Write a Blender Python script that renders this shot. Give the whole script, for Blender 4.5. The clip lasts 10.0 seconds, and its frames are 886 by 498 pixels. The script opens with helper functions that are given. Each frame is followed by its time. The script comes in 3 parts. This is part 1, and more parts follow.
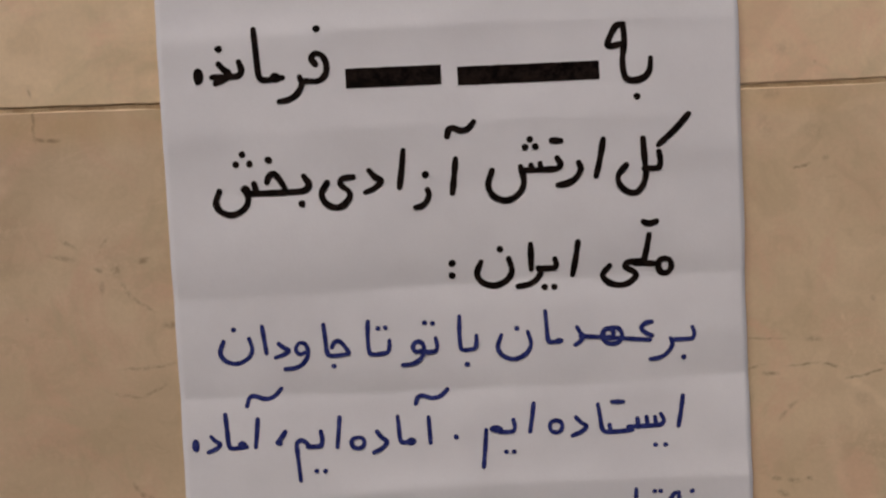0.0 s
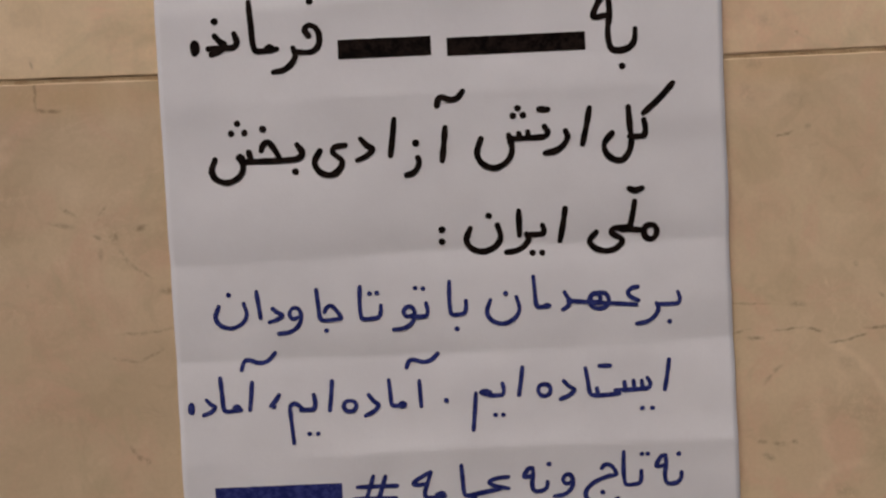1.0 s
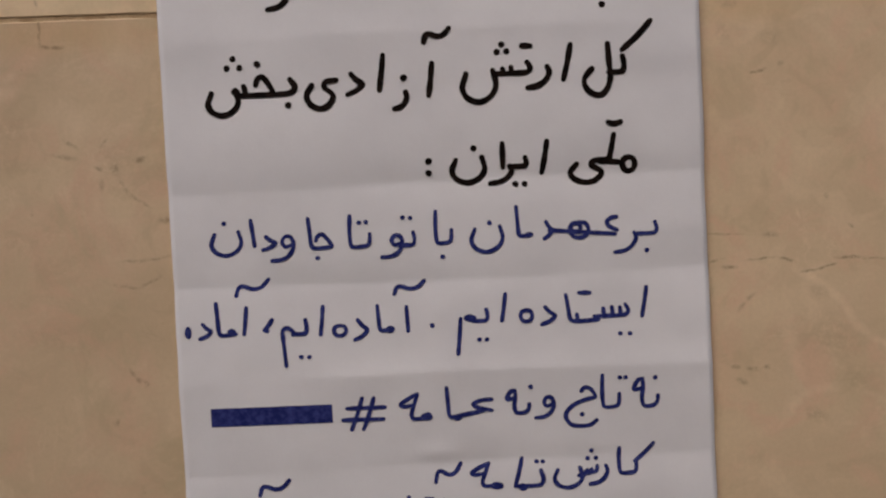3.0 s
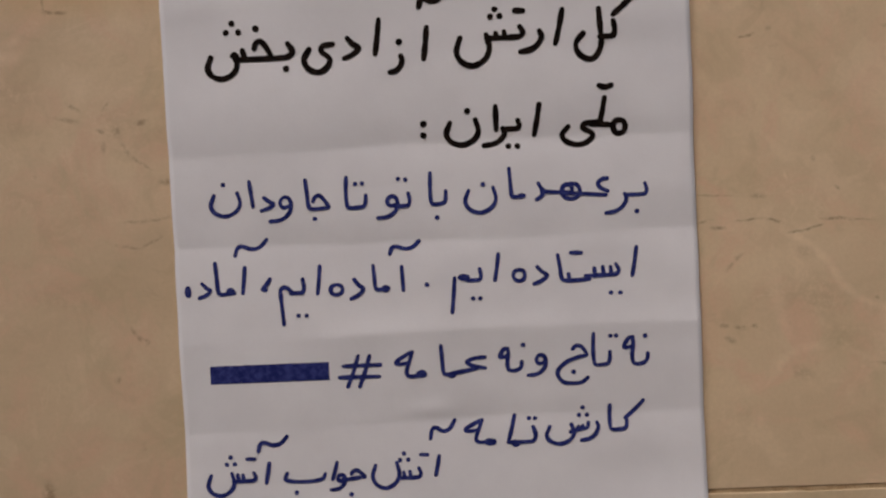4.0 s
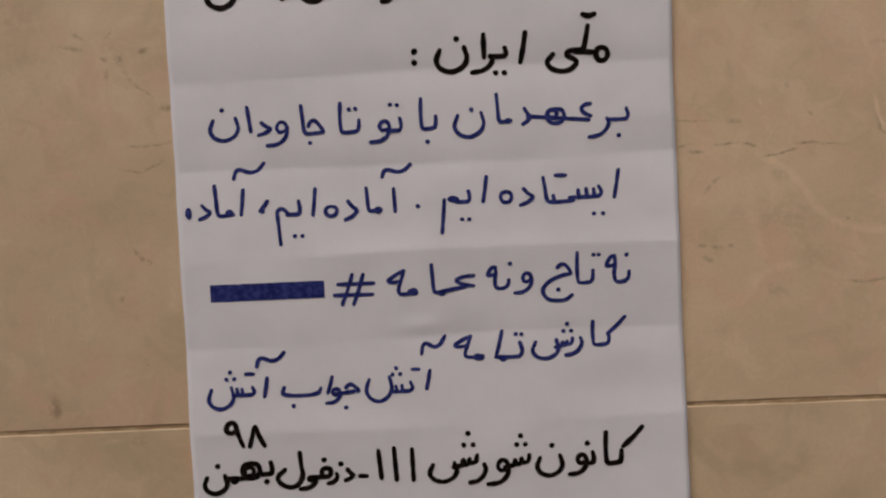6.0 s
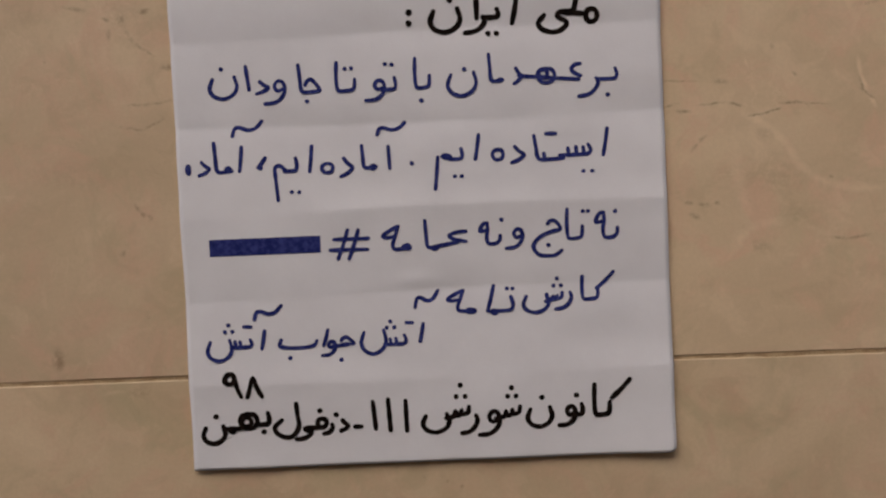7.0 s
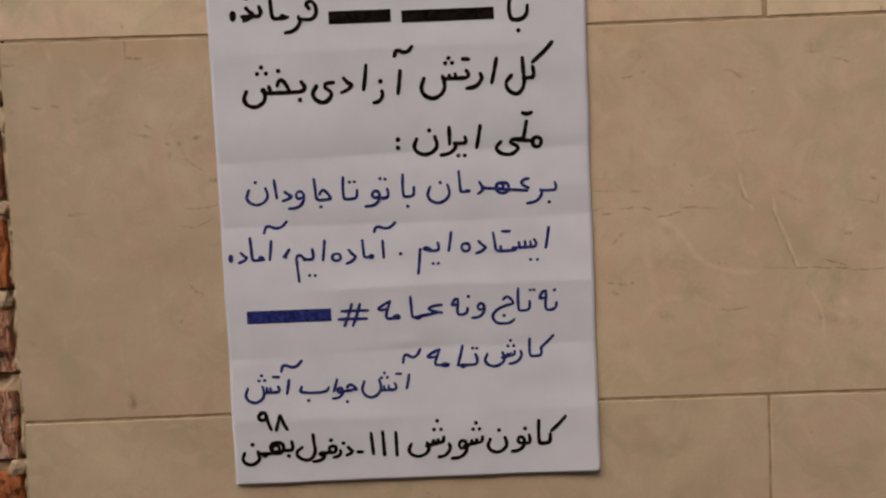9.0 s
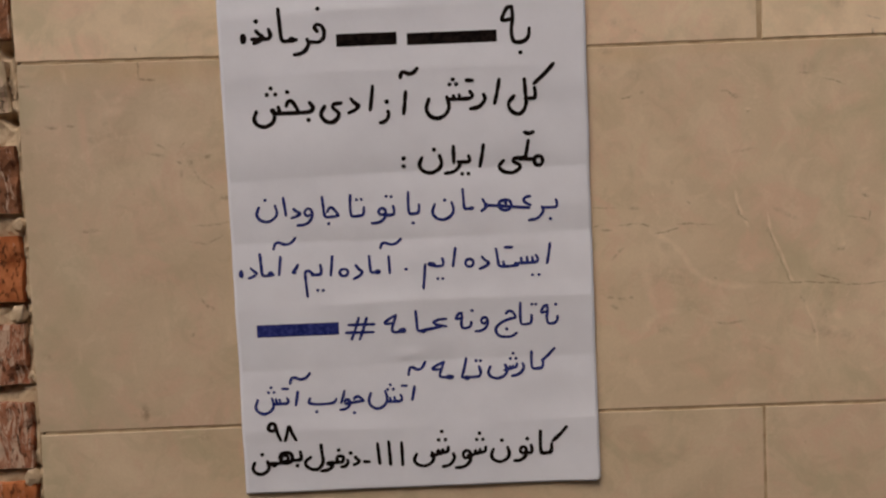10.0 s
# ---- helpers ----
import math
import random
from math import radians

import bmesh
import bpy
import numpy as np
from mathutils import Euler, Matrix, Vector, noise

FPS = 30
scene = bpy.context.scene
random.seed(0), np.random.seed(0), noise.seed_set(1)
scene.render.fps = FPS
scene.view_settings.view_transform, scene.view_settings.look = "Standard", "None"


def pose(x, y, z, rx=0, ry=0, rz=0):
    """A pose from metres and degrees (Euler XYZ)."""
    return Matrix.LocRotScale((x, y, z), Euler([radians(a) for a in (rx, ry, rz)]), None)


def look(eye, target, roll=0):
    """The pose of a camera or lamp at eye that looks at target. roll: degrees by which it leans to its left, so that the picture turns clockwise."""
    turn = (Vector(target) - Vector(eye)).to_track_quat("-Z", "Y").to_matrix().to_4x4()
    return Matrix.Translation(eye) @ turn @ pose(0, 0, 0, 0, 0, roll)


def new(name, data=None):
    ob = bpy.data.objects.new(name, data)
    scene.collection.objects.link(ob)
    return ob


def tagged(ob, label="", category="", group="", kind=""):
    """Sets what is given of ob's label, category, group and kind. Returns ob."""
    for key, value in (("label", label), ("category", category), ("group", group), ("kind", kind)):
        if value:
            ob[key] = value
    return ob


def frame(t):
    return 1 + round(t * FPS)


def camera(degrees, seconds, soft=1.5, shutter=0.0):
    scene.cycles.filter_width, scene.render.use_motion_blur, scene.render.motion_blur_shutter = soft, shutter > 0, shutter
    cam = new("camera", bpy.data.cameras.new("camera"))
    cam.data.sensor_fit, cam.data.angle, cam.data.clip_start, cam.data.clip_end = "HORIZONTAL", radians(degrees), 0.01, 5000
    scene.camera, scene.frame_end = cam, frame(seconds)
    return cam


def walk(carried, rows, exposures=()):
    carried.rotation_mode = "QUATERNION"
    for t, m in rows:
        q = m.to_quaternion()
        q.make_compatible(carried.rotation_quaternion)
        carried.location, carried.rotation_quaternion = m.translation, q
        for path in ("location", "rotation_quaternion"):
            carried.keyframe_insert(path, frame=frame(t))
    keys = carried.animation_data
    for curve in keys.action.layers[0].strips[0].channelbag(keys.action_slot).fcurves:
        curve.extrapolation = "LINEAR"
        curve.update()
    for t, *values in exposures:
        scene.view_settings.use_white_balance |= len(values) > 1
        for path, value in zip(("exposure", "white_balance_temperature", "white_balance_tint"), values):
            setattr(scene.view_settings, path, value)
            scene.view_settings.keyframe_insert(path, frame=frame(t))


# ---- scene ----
cam = camera(64.0, 10.0, soft=2.2)
# seconds, eye x y z, yaw, pitch, lean of a hand-held phone before the notice
PATH = [
    (0, -0.0095, -0.3708, 1.4346, -0.229, -1.600, -2.566),
    (0.5, -0.0064, -0.3756, 1.4203, -0.158, -0.855, -2.540),
    (1, -0.0028, -0.3796, 1.4118, 0.120, -0.811, -2.653),
    (1.5, -0.0014, -0.3834, 1.4022, 0.219, -0.714, -2.601),
    (2, -0.0012, -0.3874, 1.3944, 0.071, -0.931, -2.554),
    (2.5, 0.0014, -0.3918, 1.3844, 0.217, -0.865, -2.545),
    (4, 0.0069, -0.4050, 1.3522, 0.350, -0.917, -2.448),
    (4.5, 0.0050, -0.4096, 1.3408, 0.138, -0.822, -2.487),
    (5, 0.0051, -0.4145, 1.3331, 0.065, -1.374, -2.516),
    (5.5, 0.0071, -0.4189, 1.3210, 0.034, -1.318, -2.522),
    (6.8, 0.0106, -0.4328, 1.2902, 0.059, -1.481, -2.495),
    (7, 0.0115, -0.4351, 1.2836, 0.032, -1.387, -2.378),
    (7.2, 0.0120, -0.4374, 1.2778, -0.166, -1.351, -2.279),
    (7.3, 0.0150, -0.4422, 1.2758, -0.094, -1.546, -2.264),
    (7.4, 0.0192, -0.4491, 1.2792, -0.016, -1.600, -2.270),
    (7.5, 0.0207, -0.4538, 1.2831, 0.029, -1.773, -2.273),
    (7.8, 0.0204, -0.4747, 1.2927, -0.433, -1.691, -2.263),
    (8, 0.0247, -0.4884, 1.2998, -0.048, -1.689, -2.316),
    (8.5, 0.0256, -0.5244, 1.3255, -0.073, -2.300, -2.373),
    (8.8, 0.0273, -0.5520, 1.3424, -0.072, -2.434, -2.464),
    (9, 0.0280, -0.5704, 1.3531, -0.063, -2.498, -2.322),
    (9.2, 0.0273, -0.5858, 1.3663, -0.208, -2.809, -2.332),
    (9.5, 0.0267, -0.5868, 1.3643, -0.215, -2.550, -2.294),
    (10, 0.0243, -0.5865, 1.3663, -0.123, -2.457, -2.351),
]


def phone(x, y, z, yaw, pitch, roll):
    a, b = radians(yaw), radians(pitch)
    ahead = Vector((-math.sin(a) * math.cos(b), math.cos(a) * math.cos(b), math.sin(b)))
    return look((x, y, z), Vector((x, y, z)) + ahead, roll)


EXPOSURE = 0.13
walk(cam, [(t, phone(*p)) for t, *p in PATH], [(0.0, EXPOSURE + 0.01), (5.0, EXPOSURE - 0.02), (7.5, EXPOSURE - 0.02), (10.0, EXPOSURE + 0.03)])

# ---- daylight in open shade ----
world = bpy.data.worlds.new("sky")
world.use_nodes = True
scene.world = world
sky = world.node_tree.nodes.new("ShaderNodeTexSky")
sky.sky_type, sky.sun_disc = "NISHITA", False
sky.sun_elevation, sky.sun_rotation = radians(52), radians(200)
sky.dust_density, sky.ozone_density = 3.0, 0.6
world.node_tree.links.new(sky.outputs[0], world.node_tree.nodes["Background"].inputs[0])
world.node_tree.nodes["Background"].inputs[1].default_value = 0.10

sun_data = bpy.data.lights.new("sun", "SUN")
sun_data.energy, sun_data.angle, sun_data.color = 1.45, radians(40), (1.0, 0.9, 0.78)
sun = new("sun", sun_data)
sun.matrix_world = look((-1.2, -2.2, 5.2), (0, 0, 1.3))


# ---- materials ----
class Nodes:
    """A short way to write a node material."""

    def __init__(self, name, roughness, specular=0.3):
        self.mat = bpy.data.materials.new(name)
        self.mat.use_nodes = True
        self.tree = self.mat.node_tree
        self.shader = self.tree.nodes["Principled BSDF"]
        self.shader.inputs["Roughness"].default_value = roughness
        self.shader.inputs["Specular IOR Level"].default_value = specular
        self.place = self.tree.nodes.new("ShaderNodeNewGeometry").outputs["Position"]

    def put(self, socket, value):
        if isinstance(value, bpy.types.NodeSocket):
            self.tree.links.new(value, socket)
        else:
            socket.default_value = value

    def scaled(self, x, y, z, base=None):
        n = self.tree.nodes.new("ShaderNodeMapping")
        self.put(n.inputs["Vector"], base or self.place)
        n.inputs["Scale"].default_value = (x, y, z)
        return n.outputs[0]

    def moved(self, base):
        """Gives every piece its own cut of the pattern."""
        info = self.tree.nodes.new("ShaderNodeObjectInfo")
        n = self.tree.nodes.new("ShaderNodeVectorMath")
        n.operation = "MULTIPLY_ADD"
        self.put(n.inputs[0], info.outputs["Random"])
        n.inputs[1].default_value = (7.3, 3.1, 5.7)
        self.put(n.inputs[2], base)
        return n.outputs[0]

    def noise(self, scale, detail=4.0, rough=0.55, vector=None, warp=0.0):
        n = self.tree.nodes.new("ShaderNodeTexNoise")
        self.put(n.inputs["Vector"], vector or self.place)
        n.inputs["Scale"].default_value, n.inputs["Detail"].default_value = scale, detail
        n.inputs["Roughness"].default_value, n.inputs["Distortion"].default_value = rough, warp
        return n.outputs["Fac"]

    def cells(self, scale, vector=None, feature="DISTANCE_TO_EDGE"):
        n = self.tree.nodes.new("ShaderNodeTexVoronoi")
        n.feature = feature
        self.put(n.inputs["Vector"], vector or self.place)
        n.inputs["Scale"].default_value = scale
        return n.outputs["Distance"]

    def ramp(self, value, low, high, a=0.0, b=1.0):
        n = self.tree.nodes.new("ShaderNodeMapRange")
        n.interpolation_type = "SMOOTHSTEP"
        self.put(n.inputs["Value"], value)
        for key, v in (("From Min", low), ("From Max", high), ("To Min", a), ("To Max", b)):
            n.inputs[key].default_value = v
        return n.outputs["Result"]

    def math(self, kind, a, b=0.0):
        n = self.tree.nodes.new("ShaderNodeMath")
        n.operation = kind
        self.put(n.inputs[0], a), self.put(n.inputs[1], b)
        return n.outputs[0]

    def mix(self, amount, a, b, kind="MIX"):
        n = self.tree.nodes.new("ShaderNodeMix")
        n.data_type, n.blend_type = "RGBA", kind
        self.put(n.inputs["Factor"], amount)
        for key, v in ((6, a), (7, b)):
            self.put(n.inputs[key], v if isinstance(v, bpy.types.NodeSocket) else (*v, 1.0))
        return n.outputs[2]

    def bump(self, height, metres, before=None):
        n = self.tree.nodes.new("ShaderNodeBump")
        n.inputs["Distance"].default_value = metres
        self.put(n.inputs["Height"], height)
        if before:
            self.put(n.inputs["Normal"], before)
        return n.outputs[0]

    def done(self, colour, normal=None, roughness=None):
        self.put(self.shader.inputs["Base Color"], colour if isinstance(colour, bpy.types.NodeSocket) else (*colour, 1.0))
        if normal:
            self.put(self.shader.inputs["Normal"], normal)
        if roughness:
            self.put(self.shader.inputs["Roughness"], roughness)
        return self.mat


def stone_material():
    n = Nodes("beige_limestone", 0.45, 0.25)
    own = n.moved(n.place)
    cloud = n.noise(6.0, 5.0, 0.6, own, 0.6)
    patch = n.noise(20.0, 5.0, 0.6, own, 1.2)
    grain = n.noise(420.0, 3.0, 0.6)
    colour = n.mix(n.ramp(cloud, 0.3, 0.7), (0.525, 0.400, 0.268), (0.650, 0.502, 0.342))
    colour = n.mix(n.ramp(patch, 0.44, 0.70, 0.0, 0.75), colour, (0.625, 0.418, 0.295))
    olive = n.noise(14.0, 5.0, 0.6, own, 0.8)
    colour = n.mix(n.ramp(olive, 0.50, 0.70, 0.0, 0.75), colour, (0.475, 0.388, 0.248))
    # small blotches at two sizes
    blotch = n.noise(36.0, 4.0, 0.56, own, 0.8)
    colour = n.mix(n.ramp(blotch, 0.53, 0.66, 0.0, 0.26), colour, (0.43, 0.325, 0.205))
    colour = n.mix(n.ramp(blotch, 0.46, 0.33, 0.0, 0.26), colour, (0.73, 0.57, 0.405))
    smear = n.noise(30.0, 4.0, 0.55, n.scaled(1.0, 1.0, 1.5, own), 0.7)
    colour = n.mix(n.ramp(smear, 0.52, 0.70, 0.0, 0.24), colour, (0.68, 0.52, 0.365))
    # pale healed veins
    vein = n.noise(9.0, 6.0, 0.62, own, 2.2)
    pale = n.ramp(n.math("ABSOLUTE", n.math("SUBTRACT", vein, 0.5)), 0.0, 0.014, 1.0, 0.0)
    pale = n.math("MULTIPLY", pale, n.ramp(n.noise(16.0, 2.0, 0.5, own), 0.50, 0.66))
    colour = n.mix(n.math("MULTIPLY", pale, 0.25), colour, (0.72, 0.56, 0.40))
    # faint short open veins, lying nearly level
    flat = n.scaled(1.0, 1.0, 2.2, own)
    crack = n.noise(9.0, 4.0, 0.6, flat, 1.2)
    dark = n.ramp(n.math("ABSOLUTE", n.math("SUBTRACT", crack, 0.48)), 0.0, 0.012, 1.0, 0.0)
    dark = n.math("MULTIPLY", dark, n.ramp(n.noise(24.0, 3.0, 0.6, own), 0.56, 0.70))
    colour = n.mix(n.math("MULTIPLY", dark, 0.12), colour, (0.30, 0.205, 0.125))
    # small pits
    speck = n.ramp(n.cells(60.0, own, "F1"), 0.03, 0.11, 1.0, 0.0)
    speck = n.math("MULTIPLY", speck, n.ramp(n.noise(20.0, 2.0, 0.5, own), 0.58, 0.66))
    colour = n.mix(n.math("MULTIPLY", speck, 0.30), colour, (0.25, 0.16, 0.09))
    # the veins, scratches, stains and broad patches that stand out on the slabs round the notice
    wobble = n.tree.nodes.new("ShaderNodeTexNoise")
    n.put(wobble.inputs["Vector"], n.place)
    wobble.inputs["Scale"].default_value, wobble.inputs["Detail"].default_value = 130.0, 6.0
    shift = n.tree.nodes.new("ShaderNodeVectorMath")
    shift.operation = "MULTIPLY_ADD"
    n.put(shift.inputs[0], wobble.outputs["Color"])
    shift.inputs[1].default_value = (0.0036, 0.0, 0.0036)
    n.put(shift.inputs[2], n.place)
    nudge = n.tree.nodes.new("ShaderNodeVectorMath")
    n.put(nudge.inputs[0], shift.outputs[0])
    nudge.inputs[1].default_value = (-0.0018, 0.0, -0.0018)
    bent = nudge.outputs[0]
    sums = {"dark": None, "pale": None, "warm": None, "last": None}

    def mark(kind, x, z, turn, long, wide, amount):
        """A streak at x, z: half its length and width in millimetres."""
        m = n.tree.nodes.new("ShaderNodeMapping")
        m.vector_type = "TEXTURE"
        last = sums["last"]
        if last is None:
            n.put(m.inputs["Vector"], bent)
        else:
            # one streak after the other keeps the shader's memory small
            chain = n.tree.nodes.new("ShaderNodeVectorMath")
            chain.operation = "MULTIPLY_ADD"
            n.put(chain.inputs[0], last)
            chain.inputs[1].default_value = (1e-7, 0.0, 1e-7)
            n.put(chain.inputs[2], bent)
            n.put(m.inputs["Vector"], chain.outputs[0])
        m.inputs["Location"].default_value, m.inputs["Rotation"].default_value = (x, 0.0, z), (0.0, radians(-turn), 0.0)
        m.inputs["Scale"].default_value = (long / 1000, 1.0, max(wide, 0.6) / 1000)
        far = n.tree.nodes.new("ShaderNodeVectorMath")
        far.operation = "LENGTH"
        n.put(far.inputs[0], m.outputs[0])
        spot = n.ramp(far.outputs["Value"], 0.0, 1.5, min(0.92, amount * 1.35), 0.0)
        sums[kind] = spot if sums[kind] is None else n.math("MAXIMUM", sums[kind], spot)
        sums["last"] = sums[kind]

    def vein(kind, wide, amount, way):
        """A vein, scratch, stain or broad patch along a few places x z, its width in millimetres."""
        n_way = [float(q) for q in way.split()]
        for x0, z0, x1, z1 in zip(n_way[::2], n_way[1::2], n_way[2::2], n_way[3::2]):
            long = math.hypot(x1 - x0, z1 - z0)
            mark(kind, (x0 + x1) / 2, (z0 + z1) / 2, math.degrees(math.atan2(z1 - z0, x1 - x0)), long * 640 + wide * 0.5, wide, amount)

    vein("dark", 0.8, 0.55, "0.3452 1.4688 0.3531 1.4666 0.3605 1.4631")
    vein("dark", 1.3, 0.40, "0.3230 1.4734 0.3337 1.4739")
    vein("dark", 4.5, 0.22, "0.3254 1.4788 0.3356 1.4788")
    vein("dark", 0.9, 0.50, "0.2590 1.4621 0.2646 1.4615 0.2692 1.4581")
    vein("dark", 2.2, 0.45, "0.2682 1.4576 0.2729 1.4570")
    vein("dark", 1.2, 0.50, "0.2796 1.4447 0.2819 1.4437")
    vein("pale", 1.2, 0.34, "0.2792 1.4466 0.2824 1.4460")
    vein("dark", 0.9, 0.55, "0.1767 1.4586 0.1809 1.4589 0.1851 1.4605")
    vein("dark", 1.5, 0.30, "0.1926 1.4625 0.1954 1.4629")
    vein("dark", 5, 0.20, "0.1851 1.4775 0.1926 1.4777")
    vein("dark", 4, 0.18, "0.1612 1.4845 0.1646 1.4752")
    vein("dark", 3, 0.25, "0.1626 1.4982 0.1699 1.4970")
    vein("dark", 5, 0.30, "0.3523 1.5299 0.3588 1.5287")
    vein("dark", 0.9, 0.35, "0.3799 1.5183 0.3850 1.5167 0.3905 1.5151")
    vein("dark", 4, 0.20, "0.1697 1.5198 0.1763 1.5214")
    vein("dark", 0.9, 0.70, "0.3844 1.5067 0.3843 1.5030")
    vein("pale", 16, 0.15, "0.2518 1.4324 0.2561 1.4170")
    vein("dark", 1.4, 0.25, "0.2690 1.4118 0.2831 1.4136")
    vein("pale", 1.5, 0.38, "0.2692 1.3783 0.2708 1.3689 0.2734 1.3604")
    vein("pale", 1.6, 0.37, "0.2761 1.3556 0.2793 1.3499")
    vein("dark", 1.1, 0.60, "0.2698 1.3662 0.2711 1.3596 0.2771 1.3556")
    vein("pale", 1.3, 0.36, "0.2954 1.3581 0.2975 1.3444 0.3051 1.3291 0.3127 1.3081 0.3154 1.3023")
    vein("dark", 0.8, 0.42, "0.2952 1.3469 0.3018 1.3293 0.3090 1.3111 0.3135 1.3015")
    vein("dark", 1.6, 0.29, "0.2947 1.3455 0.2965 1.3431")
    vein("pale", 1.4, 0.27, "0.3227 1.2884 0.3331 1.2657 0.3346 1.2471")
    vein("dark", 1.2, 0.40, "0.3218 1.2898 0.3245 1.2840")
    vein("dark", 1.4, 0.45, "0.3307 1.2648 0.3325 1.2591")
    vein("dark", 0.8, 0.75, "0.3126 1.3010 0.3248 1.3020 0.3431 1.3003")
    vein("dark", 0.9, 0.85, "0.3431 1.3003 0.3596 1.2986 0.3732 1.2976")
    vein("dark", 0.7, 0.60, "0.3732 1.2976 0.3921 1.2992")
    vein("dark", 0.8, 0.70, "0.3367 1.3071 0.3465 1.3044 0.3559 1.3007")
    vein("dark", 0.7, 0.30, "0.2877 1.3030 0.3126 1.3010")
    vein("dark", 0.9, 0.45, "0.3629 1.3544 0.3708 1.3536 0.3788 1.3514 0.3812 1.3593")
    vein("dark", 1.6, 0.55, "0.3744 1.3722 0.3786 1.3711")
    vein("pale", 2, 0.27, "0.3740 1.3759 0.3777 1.3767")
    vein("dark", 1.5, 0.50, "0.3540 1.3276 0.3577 1.3279")
    vein("pale", 2, 0.24, "0.3554 1.3308 0.3583 1.3326")
    vein("dark", 1, 0.50, "0.2501 1.3079 0.2515 1.3073")
    vein("dark", 0.9, 0.60, "0.2023 1.3469 0.2094 1.3471 0.2151 1.3492 0.2207 1.3504")
    vein("dark", 1, 0.65, "0.2227 1.3536 0.2344 1.3536")
    vein("dark", 0.7, 0.40, "0.2344 1.3531 0.2479 1.3521")
    vein("dark", 0.8, 0.50, "0.1506 1.3542 0.1572 1.3558")
    vein("dark", 1.4, 0.60, "0.1589 1.3515 0.1645 1.3504")
    vein("dark", 0.9, 0.55, "0.1740 1.3547 0.1857 1.3556")
    vein("dark", 1.3, 0.65, "0.1908 1.3544 0.1964 1.3533")
    vein("dark", 1.8, 0.50, "0.1819 1.3684 0.1875 1.3681")
    vein("dark", 0.7, 0.40, "0.1506 1.3696 0.1674 1.3690")
    vein("pale", 2.6, 0.26, "0.2000 1.3470 0.2157 1.3384 0.2248 1.3277 0.2302 1.3167 0.2380 1.3103")
    vein("pale", 2.6, 0.22, "0.2379 1.3093 0.2524 1.3031 0.2631 1.2998 0.2815 1.3004")
    vein("pale", 3, 0.15, "0.2545 1.2945 0.2600 1.2872")
    vein("dark", 13, 0.17, "0.2080 1.3153 0.2266 1.3051")
    vein("dark", 9, 0.14, "0.2238 1.2887 0.2355 1.2858")
    vein("pale", 4.5, 0.16, "0.1922 1.3206 0.1950 1.3040 0.1989 1.2897")
    vein("pale", 2.8, 0.19, "0.1931 1.2706 0.1990 1.2769 0.2052 1.2805 0.2212 1.2822")
    vein("pale", 2.4, 0.14, "0.2329 1.2784 0.2479 1.2730")
    vein("dark", 1.3, 0.45, "0.2492 1.2706 0.2610 1.2696 0.2714 1.2711")
    vein("dark", 1.5, 0.55, "0.1618 1.2950 0.1646 1.2944")
    vein("dark", 1.6, 0.60, "0.1703 1.2937 0.1750 1.2935")
    vein("dark", 1.5, 0.60, "0.1788 1.2943 0.1816 1.2942")
    vein("dark", 1.8, 0.50, "0.1640 1.2879 0.1682 1.2863")
    vein("dark", 4, 0.28, "0.2034 1.2673 0.2109 1.2660")
    vein("dark", 0.9, 0.40, "0.2902 1.2485 0.2954 1.2464")
    vein("dark", 5, 0.25, "0.3339 1.2604 0.3480 1.2575")
    vein("dark", 4, 0.28, "0.3403 1.2720 0.3432 1.2766")
    vein("pale", 3.5, 0.27, "0.3497 1.2735 0.3544 1.2705")
    vein("pale", 2.5, 0.24, "0.3458 1.2623 0.3505 1.2612")
    vein("dark", 5, 0.22, "0.3551 1.2572 0.3626 1.2531")
    vein("dark", 5, 0.20, "0.3444 1.2931 0.3491 1.2906")
    vein("dark", 1.2, 0.35, "0.1661 1.3269 0.1700 1.3319 0.1748 1.3354")
    vein("dark", 4, 0.20, "0.2072 1.3355 0.2128 1.3357")
    vein("dark", 5, 0.20, "0.3759 1.3168 0.3820 1.3147")
    vein("dark", 1.2, 0.40, "0.2161 1.3889 0.2175 1.3879")
    vein("dark", 1.1, 0.45, "0.2288 1.3720 0.2306 1.3706")
    vein("pale", 1.2, 0.27, "0.2005 1.3811 0.2018 1.3773")
    vein("pale", 8, 0.11, "0.3291 1.3805 0.3711 1.3718")
    vein("dark", 2, 0.23, "0.3030 1.3625 0.3081 1.3609 0.3146 1.3559 0.3202 1.3548")
    vein("dark", 1.3, 0.62, "-0.3178 1.4877 -0.3090 1.4878")
    vein("dark", 1.6, 0.53, "-0.2950 1.4541 -0.2886 1.4534")
    vein("dark", 1.3, 0.58, "-0.2783 1.4544 -0.2737 1.4542")
    vein("dark", 2.1, 0.21, "-0.3142 1.4517 -0.3083 1.4505")
    vein("pale", 2.2, 0.24, "-0.2644 1.4474 -0.2553 1.4451")
    vein("dark", 4, 0.20, "-0.2610 1.4435 -0.2545 1.4423")
    vein("dark", 1.7, 0.42, "-0.2717 1.3678 -0.2657 1.3676 -0.2587 1.3678")
    vein("pale", 2.4, 0.20, "-0.2801 1.4995 -0.2775 1.4902")
    vein("dark", 3.2, 0.27, "-0.3088 1.2645 -0.3032 1.2638")
    vein("dark", 4, 0.15, "-0.2480 1.4573 -0.2455 1.4540")
    vein("dark", 1.3, 0.53, "-0.1889 1.4216 -0.1844 1.4191")
    vein("dark", 2.9, 0.48, "-0.1791 1.4231 -0.1798 1.4185")
